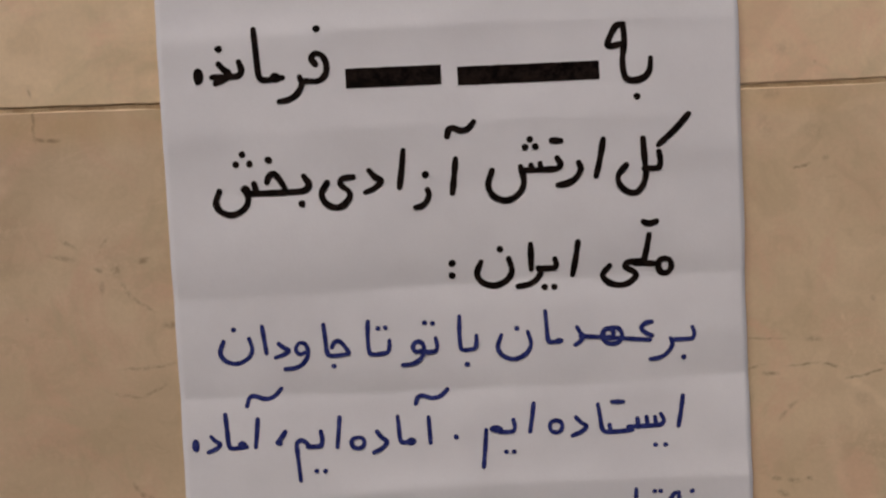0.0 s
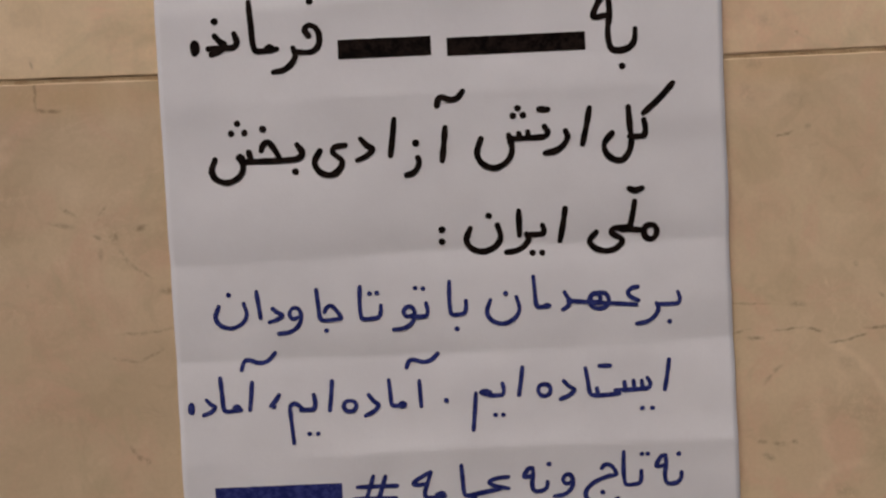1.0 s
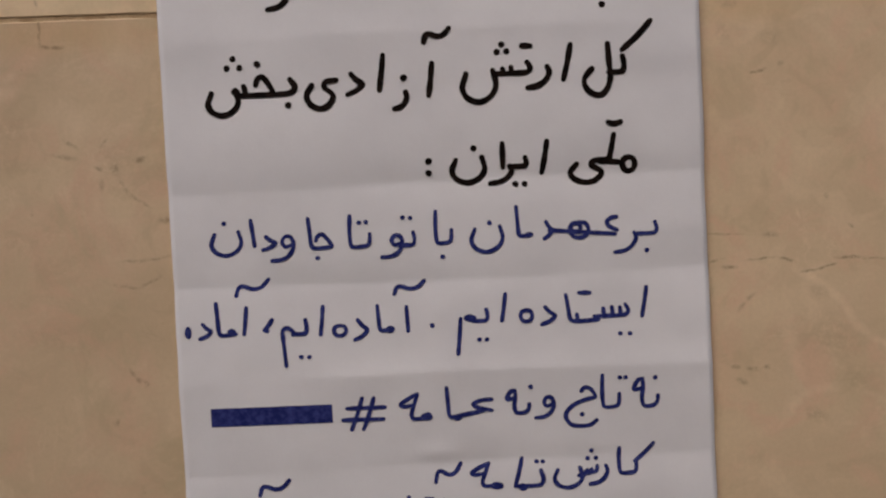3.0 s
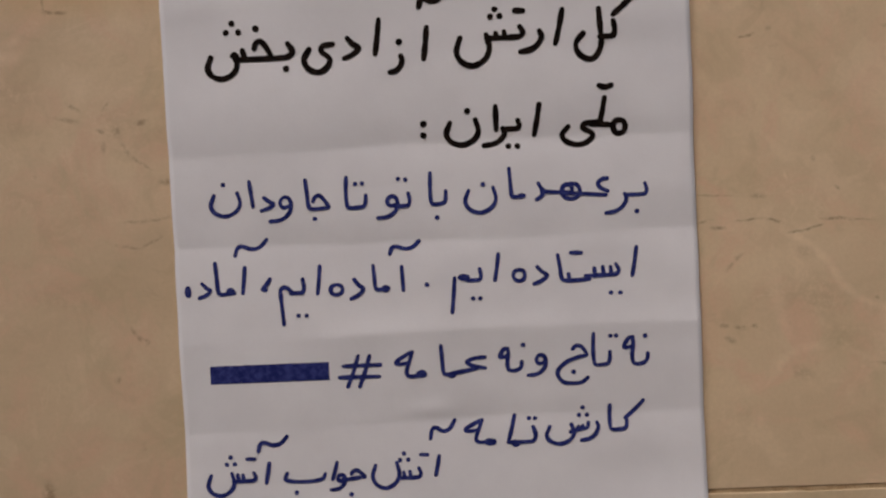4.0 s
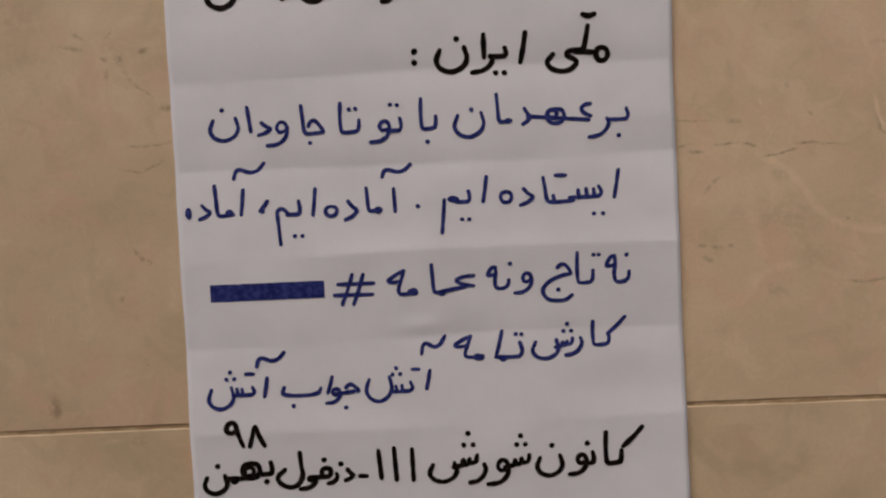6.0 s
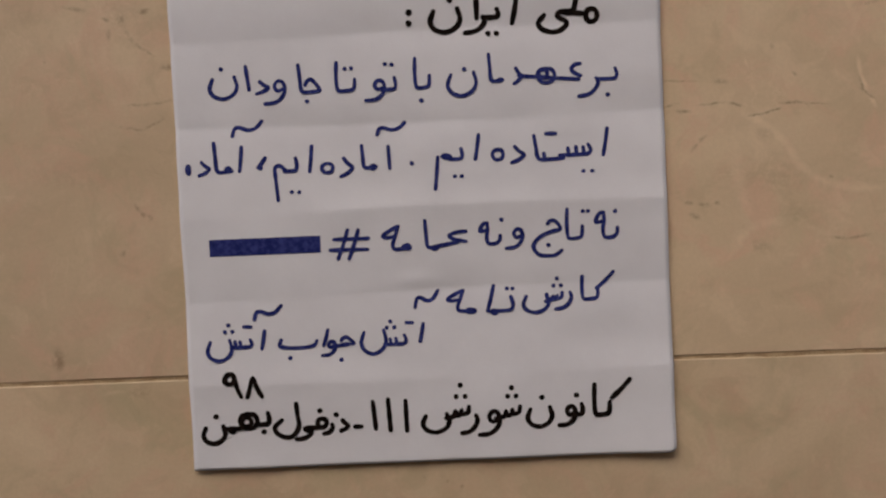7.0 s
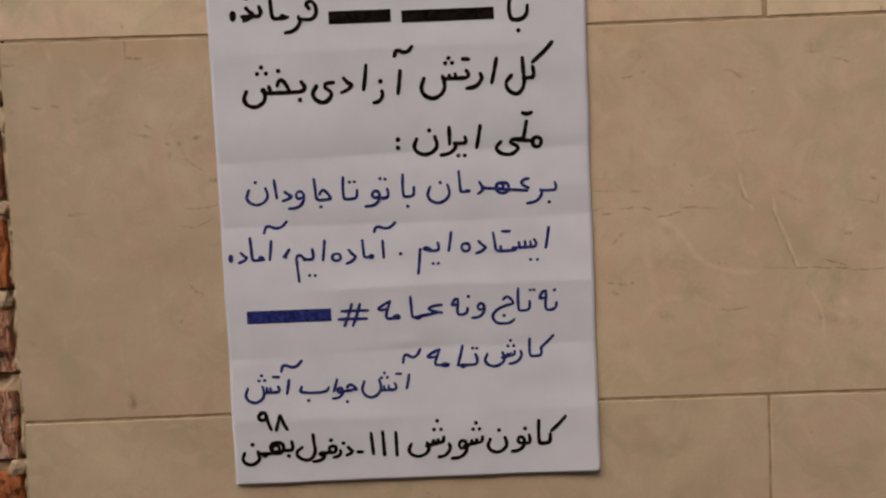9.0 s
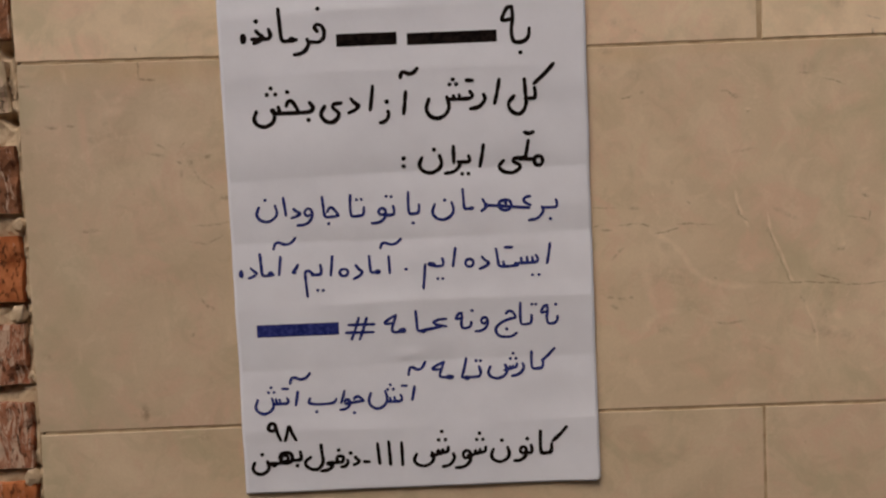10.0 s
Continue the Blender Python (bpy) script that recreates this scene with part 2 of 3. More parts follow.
    vein("dark", 1.3, 0.48, "-0.1834 1.4367 -0.1865 1.4313")
    vein("dark", 1.4, 0.58, "-0.1763 1.4132 -0.1725 1.4066")
    vein("dark", 1.1, 0.42, "-0.1725 1.4066 -0.1667 1.4026 -0.1613 1.3992")
    vein("dark", 1.7, 0.53, "-0.1683 1.4245 -0.1622 1.4256")
    vein("dark", 2.1, 0.48, "-0.1543 1.3910 -0.1492 1.3908")
    vein("dark", 1.1, 0.37, "-0.1761 1.3686 -0.1649 1.3686 -0.1526 1.3704")
    vein("dark", 1.1, 0.37, "-0.1824 1.3557 -0.1685 1.3533 -0.1569 1.3594")
    vein("dark", 1.4, 0.42, "-0.2061 1.4371 -0.2007 1.4337")
    vein("dark", 1.7, 0.37, "-0.2121 1.4295 -0.2020 1.4273")
    vein("dark", 1.7, 0.32, "-0.1877 1.4100 -0.1865 1.4141")
    vein("dark", 1.7, 0.58, "-0.1681 1.3007 -0.1664 1.2978")
    vein("dark", 1.7, 0.42, "-0.1722 1.3027 -0.1705 1.3008")
    vein("dark", 2.2, 0.42, "-0.1858 1.2773 -0.1844 1.2787")
    vein("dark", 3.6, 0.62, "-0.2283 1.2188 -0.2283 1.2102")
    vein("dark", 1.4, 0.37, "-0.1757 1.3076 -0.1740 1.3047")
    vein("pale", 4, 0.24, "-0.2448 1.4641 -0.2332 1.4659")
    vein("pale", 3, 0.20, "-0.2374 1.4730 -0.2330 1.4765")
    vein("pale", 1.6, 0.20, "-0.2010 1.1923 -0.1906 1.1933")
    vein("dark", 3.5, 0.25, "-0.1850 1.1911 -0.1754 1.1936")
    vein("dark", 1, 0.62, "-0.2178 1.5037 -0.2179 1.4967 -0.2174 1.4898")
    vein("dark", 1, 0.58, "-0.2174 1.4898 -0.2125 1.4895 -0.2053 1.4895")
    vein("dark", 1, 0.42, "-0.2187 1.5157 -0.2182 1.5133")
    # two broad patches that make the far left of the slab paler
    vein("pale", 24, 0.14, "-0.3000 1.4750 -0.2650 1.4200")
    vein("pale", 14, 0.12, "-0.2950 1.3700 -0.2700 1.3200")
    vein("dark", 9.0, 0.15, "-0.2480 1.4480 -0.2280 1.4420")
    vein("dark", 8.0, 0.13, "-0.2440 1.4270 -0.2340 1.4250")
    vein("dark", 10.0, 0.14, "-0.1820 1.4310 -0.1740 1.4180")
    vein("dark", 9.0, 0.12, "-0.2350 1.3300 -0.2000 1.3250")
    vein("pale", 10.0, 0.12, "-0.2150 1.4560 -0.1950 1.4450")
    vein("warm", 9.0, 0.28, "-0.3100 1.4990 -0.2500 1.4985")
    vein("warm", 12.0, 0.34, "-0.2500 1.4980 -0.1550 1.4960")
    vein("warm", 8.0, 0.26, "0.1520 1.4950 0.2000 1.4940")
    vein("warm", 6.0, 0.18, "0.2000 1.4970 0.3900 1.4990")
    broken = n.ramp(n.noise(240.0, 5.0, 0.7), 0.33, 0.60)
    scar = n.math("MULTIPLY", sums["dark"], broken)
    colour = n.mix(sums["warm"], colour, (0.56, 0.385, 0.20))
    colour = n.mix(sums["pale"], colour, (0.80, 0.63, 0.46))
    colour = n.mix(scar, colour, (0.24, 0.16, 0.095))
    colour = n.mix(n.ramp(grain, 0.35, 0.65, 0.0, 0.10), colour, (0.40, 0.29, 0.19))
    # each slab has its own tone; the upper course's also holds brighter light
    info = n.tree.nodes.new("ShaderNodeObjectInfo")
    colour = n.mix(1.0, colour, info.outputs["Color"], "MULTIPLY")
    normal = n.bump(cloud, 0.0008, n.bump(grain, 0.00008))
    normal = n.bump(speck, -0.0003, normal)
    return n.done(colour, normal, n.ramp(patch, 0.3, 0.7, 0.40, 0.56))


def grout_material():
    n = Nodes("brown_grout", 0.95, 0.1)
    c = n.mix(n.ramp(n.noise(90.0, 5.0), 0.35, 0.65), (0.38, 0.25, 0.14), (0.52, 0.375, 0.23))
    return n.done(c, n.bump(n.noise(500.0, 4.0), 0.0006))


def mortar_material():
    n = Nodes("pale_lime_mortar", 0.95, 0.1)
    c = n.mix(n.ramp(n.noise(35.0, 6.0, 0.65), 0.35, 0.65), (0.44, 0.315, 0.20), (0.66, 0.50, 0.335))
    c = n.mix(n.ramp(n.noise(120.0, 5.0, 0.7), 0.60, 0.72, 0.0, 0.6), c, (0.16, 0.105, 0.06))
    return n.done(c, n.bump(n.noise(260.0, 6.0, 0.7), 0.0016))


def brick_material(name, low, high, lime):
    """Fired clay; lime: how much whitewash still clings to it."""
    n = Nodes(name, 0.92, 0.1)
    own = n.moved(n.place)
    c = n.mix(n.ramp(n.noise(55.0, 6.0, 0.65, own), 0.3, 0.7), low, high)
    streak = n.noise(75.0, 6.0, 0.7, n.scaled(2.2, 1.0, 0.55, own), 0.8)
    c = n.mix(n.ramp(streak, 0.64 - 0.3 * lime, 0.72 - 0.22 * lime, 0.0, 0.85), c, (0.62, 0.44, 0.32))
    gouge = n.ramp(n.noise(120.0, 5.0, 0.65, n.scaled(1.9, 1.0, 0.6, own), 0.5), 0.56, 0.66, 0.0, 0.9 * lime)
    c = n.mix(gouge, c, (0.15, 0.06, 0.03))
    pit = n.ramp(n.noise(190.0, 4.0, 0.7, n.scaled(1.6, 1.0, 0.7, own)), 0.56, 0.64)
    c = n.mix(n.math("MULTIPLY", pit, 0.85), c, (0.12, 0.045, 0.02))
    normal = n.bump(pit, -0.0012, n.bump(n.noise(300.0, 5.0, 0.65), 0.0007))
    return n.done(c, normal)


def paper_material():
    n = Nodes("white_paper", 0.75, 0.25)
    fibre = n.noise(900.0, 3.0, 0.6)
    c = n.mix(n.ramp(n.noise(14.0, 4.0, 0.6), 0.3, 0.7), (0.752, 0.738, 0.786), (0.812, 0.798, 0.846))
    c = n.mix(n.ramp(fibre, 0.3, 0.7, 0.0, 0.06), c, (0.60, 0.57, 0.56))
    n.shader.inputs["Transmission Weight"].default_value = 0.0
    return n.done(c, n.bump(n.noise(60.0, 5.0, 0.6), 0.0003, n.bump(fibre, 0.00003)))


def ink_material(name, thin, thick, rough):
    n = Nodes(name, rough, 0.02)
    return n.done(n.mix(n.ramp(n.noise(260.0, 4.0, 0.65), 0.35, 0.68), thick, thin), n.bump(n.noise(700.0, 3.0), 0.00004))


def ground_material():
    n = Nodes("dusty_asphalt_ground", 0.95, 0.1)
    c = n.mix(n.ramp(n.noise(1.5, 6.0, 0.6), 0.3, 0.7), (0.13, 0.115, 0.095), (0.21, 0.185, 0.155))
    c = n.mix(n.ramp(n.noise(60.0, 5.0, 0.7), 0.5, 0.7, 0.0, 0.5), c, (0.09, 0.078, 0.065))
    return n.done(c, n.bump(n.noise(80.0, 5.0), 0.003))


stone, grout, mortar = stone_material(), grout_material(), mortar_material()
brick_red = brick_material("red_brick", (0.36, 0.105, 0.035), (0.54, 0.19, 0.075), 0.1)
brick_brown = brick_material("burnt_brown_brick", (0.17, 0.07, 0.036), (0.36, 0.16, 0.085), 0.35)
brick_limed = brick_material("lime_washed_brick", (0.30, 0.10, 0.05), (0.44, 0.20, 0.115), 0.62)
brick_pale = brick_material("plaster_smeared_brick", (0.42, 0.31, 0.20), (0.58, 0.44, 0.29), 0.6)
paper = paper_material()
ink_black = ink_material("black_marker", (0.020, 0.013, 0.011), (0.004, 0.003, 0.003), 0.6)
ink_blue = ink_material("blue_marker", (0.046, 0.058, 0.225), (0.017, 0.022, 0.125), 0.6)
earth = ground_material()
plaster_nodes = Nodes("dull_render", 0.95, 0.1)
plaster = plaster_nodes.done(plaster_nodes.mix(plaster_nodes.noise(3.0, 6.0), (0.28, 0.22, 0.16), (0.40, 0.32, 0.24)), plaster_nodes.bump(plaster_nodes.noise(60.0, 5.0), 0.003))


# ---- building blocks ----
def mesh_of(bm, name, material, smooth=False):
    me = bpy.data.meshes.new(name)
    bm.normal_update()
    bm.to_mesh(me)
    bm.free()
    me.materials.append(material)
    for f in me.polygons:
        f.use_smooth = smooth
    return me


def part(name, bm, material, parent, label="", smooth=False):
    ob = new(name, mesh_of(bm, name, material, smooth) if isinstance(bm, bmesh.types.BMesh) else bm)
    ob.parent = parent
    return tagged(ob, label)


def box(x0, y0, z0, x1, y1, z1, bevel=0.0):
    bm = bmesh.new()
    bmesh.ops.create_cube(bm, size=1.0)
    for v in bm.verts:
        v.co = Vector(((x0 + x1) / 2 + v.co.x * (x1 - x0), (y0 + y1) / 2 + v.co.y * (y1 - y0), (z0 + z1) / 2 + v.co.z * (z1 - z0)))
    if bevel:
        bmesh.ops.bevel(bm, geom=bm.edges[:], offset=bevel, segments=2, affect="EDGES", clamp_overlap=True)
    return bm


def rough_block(x0, y0, z0, x1, y1, z1, cell, rough, seed, chips=()):
    """A block with worn faces and edges; chips: (x, z, radius, depth) broken away from its front, which faces -y."""
    bm = bmesh.new()
    nx, ny, nz = (max(2, round(abs(b - a) / cell)) for a, b in ((x0, x1), (y0, y1), (z0, z1)))
    made = {}

    def vert(i, j, k):
        if (i, j, k) not in made:
            p = Vector((x0 + (x1 - x0) * i / nx, y0 + (y1 - y0) * j / ny, z0 + (z1 - z0) * k / nz))
            rim = (i in (0, nx)) + (j in (0, ny)) + (k in (0, nz))
            d = noise.noise_vector(p * 60 + Vector((seed, 0, 0))) * rough + noise.noise_vector(p * 220 + Vector((seed, 9, 0))) * rough * 0.4
            if rim > 1:
                mid = Vector(((x0 + x1) / 2, (y0 + y1) / 2, (z0 + z1) / 2))
                d += (mid - p).normalized() * rough * (0.7 + noise.noise(p * 90 + Vector((seed, 5, 5))))
            if j == 0:
                for cx, cz, r, deep in chips:
                    far = math.hypot(p.x - cx, p.z - cz) / r
                    d.y += deep * max(0.0, 1 - far * far)
            made[i, j, k] = bm.verts.new(p + d)
        return made[i, j, k]

    def face(*corners):
        bm.faces.new([vert(*c) for c in corners])

    for i in range(nx):
        for k in range(nz):
            face((i, 0, k), (i + 1, 0, k), (i + 1, 0, k + 1), (i, 0, k + 1))
            face((i, ny, k), (i, ny, k + 1), (i + 1, ny, k + 1), (i + 1, ny, k))
    for j in range(ny):
        for k in range(nz):
            face((0, j, k), (0, j, k + 1), (0, j + 1, k + 1), (0, j + 1, k))
            face((nx, j, k), (nx, j + 1, k), (nx, j + 1, k + 1), (nx, j, k + 1))
        for i in range(nx):
            face((i, j, 0), (i, j + 1, 0), (i + 1, j + 1, 0), (i + 1, j, 0))
            face((i, j, nz), (i + 1, j, nz), (i + 1, j + 1, nz), (i, j + 1, nz))
    return bm


# ---- ground ----
bm = bmesh.new()
bmesh.ops.create_grid(bm, x_segments=8, y_segments=8, size=400)
ground = tagged(new("ground", mesh_of(bm, "ground", earth)), "dusty grey asphalt ground in front of the wall", "ground", kind="structure")

# ---- a plain wall added out of view behind the viewer, to dim the light lower down ----
bm = box(-6, -2.1, 0, 6, -1.9, 2.9)
wall_sky_blocker = tagged(new("wall_sky_blocker", mesh_of(bm, "wall_sky_blocker", plaster)), "added plain wall out of view that blocks low sky light, dull grey beige", "wall", kind="structure")

# ---- the notice: an A3 sheet, once folded into eight, stuck to the stone ----
SHEET_W, SHEET_H, SHEET_X, SHEET_Z = 297.0, 420.0, -0.1485, 1.1428
# millimetres up the sheet, rise (minus: a fold that sinks in), reach
FOLDS = [(52.5, 0.5, 13), (105, -0.7, 15), (156, 0.8, 16), (209, -1.0, 17), (262.5, -0.9, 18), (315, -0.35, 16), (345, 0.45, 18), (395, 0.6, 14)]


def lift(u, v):
    """How far the sheet stands off the stone, in millimetres."""
    h = 3.8
    for c, rise, reach in FOLDS:
        c += 1.2 * math.sin(u / 60 + c) + (u - 148) * 0.006
        h += 1.8 * rise * (0.75 + 0.35 * math.sin(u / 75 + c)) * math.exp(-abs(v - c) / reach)
    h += 0.55 * noise.noise(Vector((u / 90, v / 38, 0.3))) + 0.38 * noise.noise(Vector((u / 30, v / 20, 4.1)))
    # a slow wave down the sheet: out above, in below
    h += 1.3 * math.cos(math.pi * (v - 345) / 270)
    # a soft dent below the middle
    h += 0.7 * math.exp(-((u - 143) / 11) ** 2 - ((v - 112) / 4.5) ** 2)
    # the lower corner by the right edge curls away
    h += 2.2 * max(0.0, (u - 235) / 62) ** 2 * max(0.0, 1 - v / 260) ** 2
    # the lower edge lies closer to the stone
    h -= 0.3 * max(0.0, 1 - v / 35) * (1 - 0.4 * u / SHEET_W)
    return max(0.5, h)


def on_sheet(u, v, above=0.0):
    return Vector((SHEET_X + u / 1000, -(lift(u, v) + above) / 1000, SHEET_Z + v / 1000))


notice = tagged(new("paper_notice"), "creased white paper sheet with black and blue handwriting, on beige stone", "paper notice")
notice.location = (SHEET_X + 0.1485, 0, SHEET_Z)


def sheet():
    bm = bmesh.new()
    us, vs = 100, 210
    corner = 3.5
    rows = []
    for side in (0.0, 0.14):
        grid = []
        for j in range(vs + 1):
            v = 0.2 + (SHEET_H - 0.2) * j / vs
            a, b = 1.5 - 2.6 * v / SHEET_H + 0.35 * noise.noise(Vector((v / 45, 1, 0))), SHEET_W + 0.4 - 0.9 * v / SHEET_H + 0.5 * noise.noise(Vector((v / 45, 7, 0)))
            if v - 0.2 < corner:
                b -= corner - math.sqrt(max(0.0, corner**2 - (corner - v + 0.2) ** 2))
            grid.append([bm.verts.new(on_sheet(a + (b - a) * i / us, v, -side)) for i in range(us + 1)])
        rows.append(grid)
    front, back = rows
    for j in range(vs):
        for i in range(us):
            bm.faces.new((front[j][i], front[j][i + 1], front[j + 1][i + 1], front[j + 1][i]))
            bm.faces.new((back[j][i], back[j + 1][i], back[j + 1][i + 1], back[j][i + 1]))
        bm.faces.new((front[j][0], front[j + 1][0], back[j + 1][0], back[j][0]))
        bm.faces.new((front[j][us], back[j][us], back[j + 1][us], front[j + 1][us]))
    for i in range(us):
        bm.faces.new((front[0][i], back[0][i], back[0][i + 1], front[0][i + 1]))
        bm.faces.new((front[vs][i], front[vs][i + 1], back[vs][i + 1], back[vs][i]))
    return bm


def under_notice(ob):
    """Hangs a mesh built in world places under the notice."""
    ob.parent = notice
    ob.matrix_parent_inverse = Matrix.Translation(-notice.location)
    return ob


under_notice(part("sheet", sheet(), paper, None, "creased white paper sheet", smooth=True))

# ---- handwriting: a pen alphabet in unit boxes, strokes as "x y x y ..." in hundredths ----
PEN = {}


def letter(name, *strokes):
    PEN[name] = [np.array([float(s) for s in stroke.split()]).reshape(-1, 2) / 100 for stroke in strokes]


letter("bar", "0 100 100 0")
letter("rbar", "100 100 55 50 0 0")
letter("dash", "0 0 100 100")
letter("re", "92 100 100 70 80 32 45 8 0 0")
letter("bowl", "92 100 100 55 88 22 62 2 38 0 12 16 0 48 12 92")
letter("ye", "100 100 66 95 60 76 84 52 86 32 66 6 40 0 12 16 0 48 18 84")
letter("lam", "92 100 96 60 100 38 90 16 66 1 34 2 6 16 2 34 30 52")
letter("dal", "28 100 64 70 100 48 60 18 0 0")
letter("tooth", "92 100 100 45 92 8 70 0 0 0")
letter("ell", "0 100 6 50 10 14 22 1 55 0 100 3")
letter("ellhook", "4 100 0 50 4 10 18 0 55 0 88 4 98 18 100 40")
letter("be9", "38 100 20 96 2 70 6 62 36 66", "38 100 40 70 34 34 40 6 60 0 84 5 97 18 100 38")
letter("be9flat", "58 100 34 88 0 62 12 52 44 56", "58 100 46 58 36 22 42 2 70 0 100 4")
letter("fe", "58 62 44 84 60 100 84 92 98 62 94 26 70 4 40 2 0 6")
letter("vav", "88 62 62 56 48 76 62 98 86 96 98 72 94 44 74 18 42 3 0 0")
letter("jim", "52 92 62 100 80 98 95 82 96 74 70 70 30 58 4 40 0 22 18 4 50 0 78 2 100 14")
letter("hump", "0 55 12 86 40 100 68 70 100 8 88 0")
letter("ein", "100 100 50 94 8 66 24 34 62 14 100 0")
letter("sin", "100 100 96 52 84 36 70 34 68 74 62 30 46 24 42 62 36 18 18 8 0 0")
letter("madde", "0 0 8 50 24 60 52 40 78 52 100 100")
letter("smile", "0 100 30 20 60 10 100 90")
letter("dish", "100 80 94 30 76 6 50 0 22 6 2 32 6 100")
letter("loop", "50 100 86 88 100 50 84 12 50 0 16 12 0 50 14 88 52 100")
letter("nine", "60 70 34 58 6 66 0 80 22 100 52 98 64 74 80 34 100 0")
letter("caret", "0 0 22 56 42 100 68 50 100 0")


def smooth_line(pts, step):
    """A curve through the points, sampled about every step."""
    if len(pts) == 2:
        n = max(2, int(np.hypot(*(pts[1] - pts[0])) / step))
        return np.array([pts[0] + (pts[1] - pts[0]) * i / n for i in range(n + 1)])
    ends = np.vstack([2 * pts[0] - pts[1], pts, 2 * pts[-1] - pts[-2]])
    out = []
    for a, b, c, d in zip(ends, ends[1:], ends[2:], ends[3:]):
        n = max(2, int(np.hypot(*(c - b)) / step))
        for i in range(n):
            s = i / n
            out.append(0.5 * (2 * b + (c - a) * s + (2 * a - 5 * b + 4 * c - d) * s**2 + (3 * b - a - 3 * c + d) * s**3))
    return np.array(out + [pts[-1]])


layers = [0]


def ink_stroke(bm, pts, width):
    """A marker line through points of the sheet, in millimetres: round ends, width that breathes a little."""
    layers[0] += 1
    above = 0.16 + 0.003 * (layers[0] % 40)
    line = smooth_line(np.asarray(pts, float), 0.5)
    seed = layers[0] * 1.7
    run = len(line) - 1
    half = [
        0.5 * width * (1 + 0.22 * noise.noise(Vector((p[0] / 5, p[1] / 5, seed))) + 0.08 * noise.noise(Vector((p[0], p[1], seed)))) * (0.90 + 0.10 * min(1.0, i / 5, (run - i) / 5))
        for i, p in enumerate(line)
    ]
    way = np.gradient(line, axis=0)
    way /= np.maximum(np.hypot(*way.T), 1e-6)[:, None]
    side = np.stack([-way[:, 1], way[:, 0]], 1)
    left, right = [], []
    for end, p, w, s, h in ((0, line[0], -way[0], side[0], half[0]), (1, line[-1], way[-1], side[-1], half[-1])):
        caps = [(p + w * h * math.sin(a) + s * h * math.cos(a), p + w * h * math.sin(a) - s * h * math.cos(a)) for a in (0.45, 0.9, 1.3)]
        if end == 0:
            left, right = [c[0] for c in caps[::-1]], [c[1] for c in caps[::-1]]
            left += [q + t * k for q, t, k in zip(line, side, half)]
            right += [q - t * k for q, t, k in zip(line, side, half)]
        else:
            left, right = left + [c[0] for c in caps], right + [c[1] for c in caps]
    a = [bm.verts.new(on_sheet(*q, above)) for q in left]
    b = [bm.verts.new(on_sheet(*q, above)) for q in right]
    for i in range(len(a) - 1):
        bm.faces.new((a[i], b[i], b[i + 1], a[i + 1]))


def ink_blot(bm, u, v, ru, rv):
    layers[0] += 1
    above, seed = 0.16 + 0.003 * (layers[0] % 40), layers[0] * 2.3
    mid = bm.verts.new(on_sheet(u, v, above))
    ring = []
    for i in range(18):
        a = math.tau * i / 18
        k = 1 + 0.16 * noise.noise(Vector((math.cos(a), math.sin(a), seed)))
        ring.append(bm.verts.new(on_sheet(u + ru * k * math.cos(a), v + rv * k * math.sin(a), above)))
    for i in range(18):
        bm.faces.new((mid, ring[i], ring[(i + 1) % 18]))


def word(ink, width, text):
    """One handwritten word: letters of the pen alphabet, each with its box on the sheet in millimetres."""
    bm = bmesh.new()
    for item in text.split(";"):
        kind, *n = item.split()
        n = [float(v) for v in n]
        if kind == "dot":
            ink_blot(bm, n[0], n[1], width * 0.58, width * 0.56)
            continue
        u0, v0, u1, v1 = n
        if kind == "blob":
            ink_blot(bm, (u0 + u1) / 2, (v0 + v1) / 2, (u1 - u0) / 2, (v1 - v0) / 2 + 0.3)
        elif kind == "dots2":
            for u, v in ((u0, v0), (u1, v1)):
                ink_blot(bm, u, v, width * 0.55, width * 0.50)
        elif kind == "dots3":
            for u, v in ((u0, v0), ((u0 + u1) / 2, v1), (u1, v0)):
                ink_blot(bm, u, v, width * 0.54, width * 0.54)
        else:
            for stroke in PEN[kind]:
                ink_stroke(bm, stroke * (u1 - u0, v1 - v0) + (u0, v0), width)
    for f in bm.faces:
        f.normal_update()
        if f.normal.y > 0:
            f.normal_flip()
    return under_notice(part("word", bm, ink, None, "black marker writing" if ink == ink_black else "blue marker writing"))


def plain_bar(ink, u0, v0, u1, v1):
    """A plain inked bar in place of a word."""
    bm = bmesh.new()
    n = int((u1 - u0) / 1.5)
    low = [bm.verts.new(on_sheet(u0 + (u1 - u0) * i / n, v0 + 0.25 * noise.noise(Vector((i * 0.4, 2, 0))), 0.16)) for i in range(n + 1)]
    mid = [bm.verts.new(on_sheet(u0 + (u1 - u0) * i / n, (v0 + v1) / 2, 0.16)) for i in range(n + 1)]
    top = [bm.verts.new(on_sheet(u0 + (u1 - u0) * i / n, v1 + 0.25 * noise.noise(Vector((i * 0.4, 6, 0))), 0.16)) for i in range(n + 1)]
    for a, b in ((low, mid), (mid, top)):
        for i in range(n):
            bm.faces.new((a[i], a[i + 1], b[i + 1], b[i]))
    return under_notice(part("bar", bm, ink, None, "plain marker bar"))


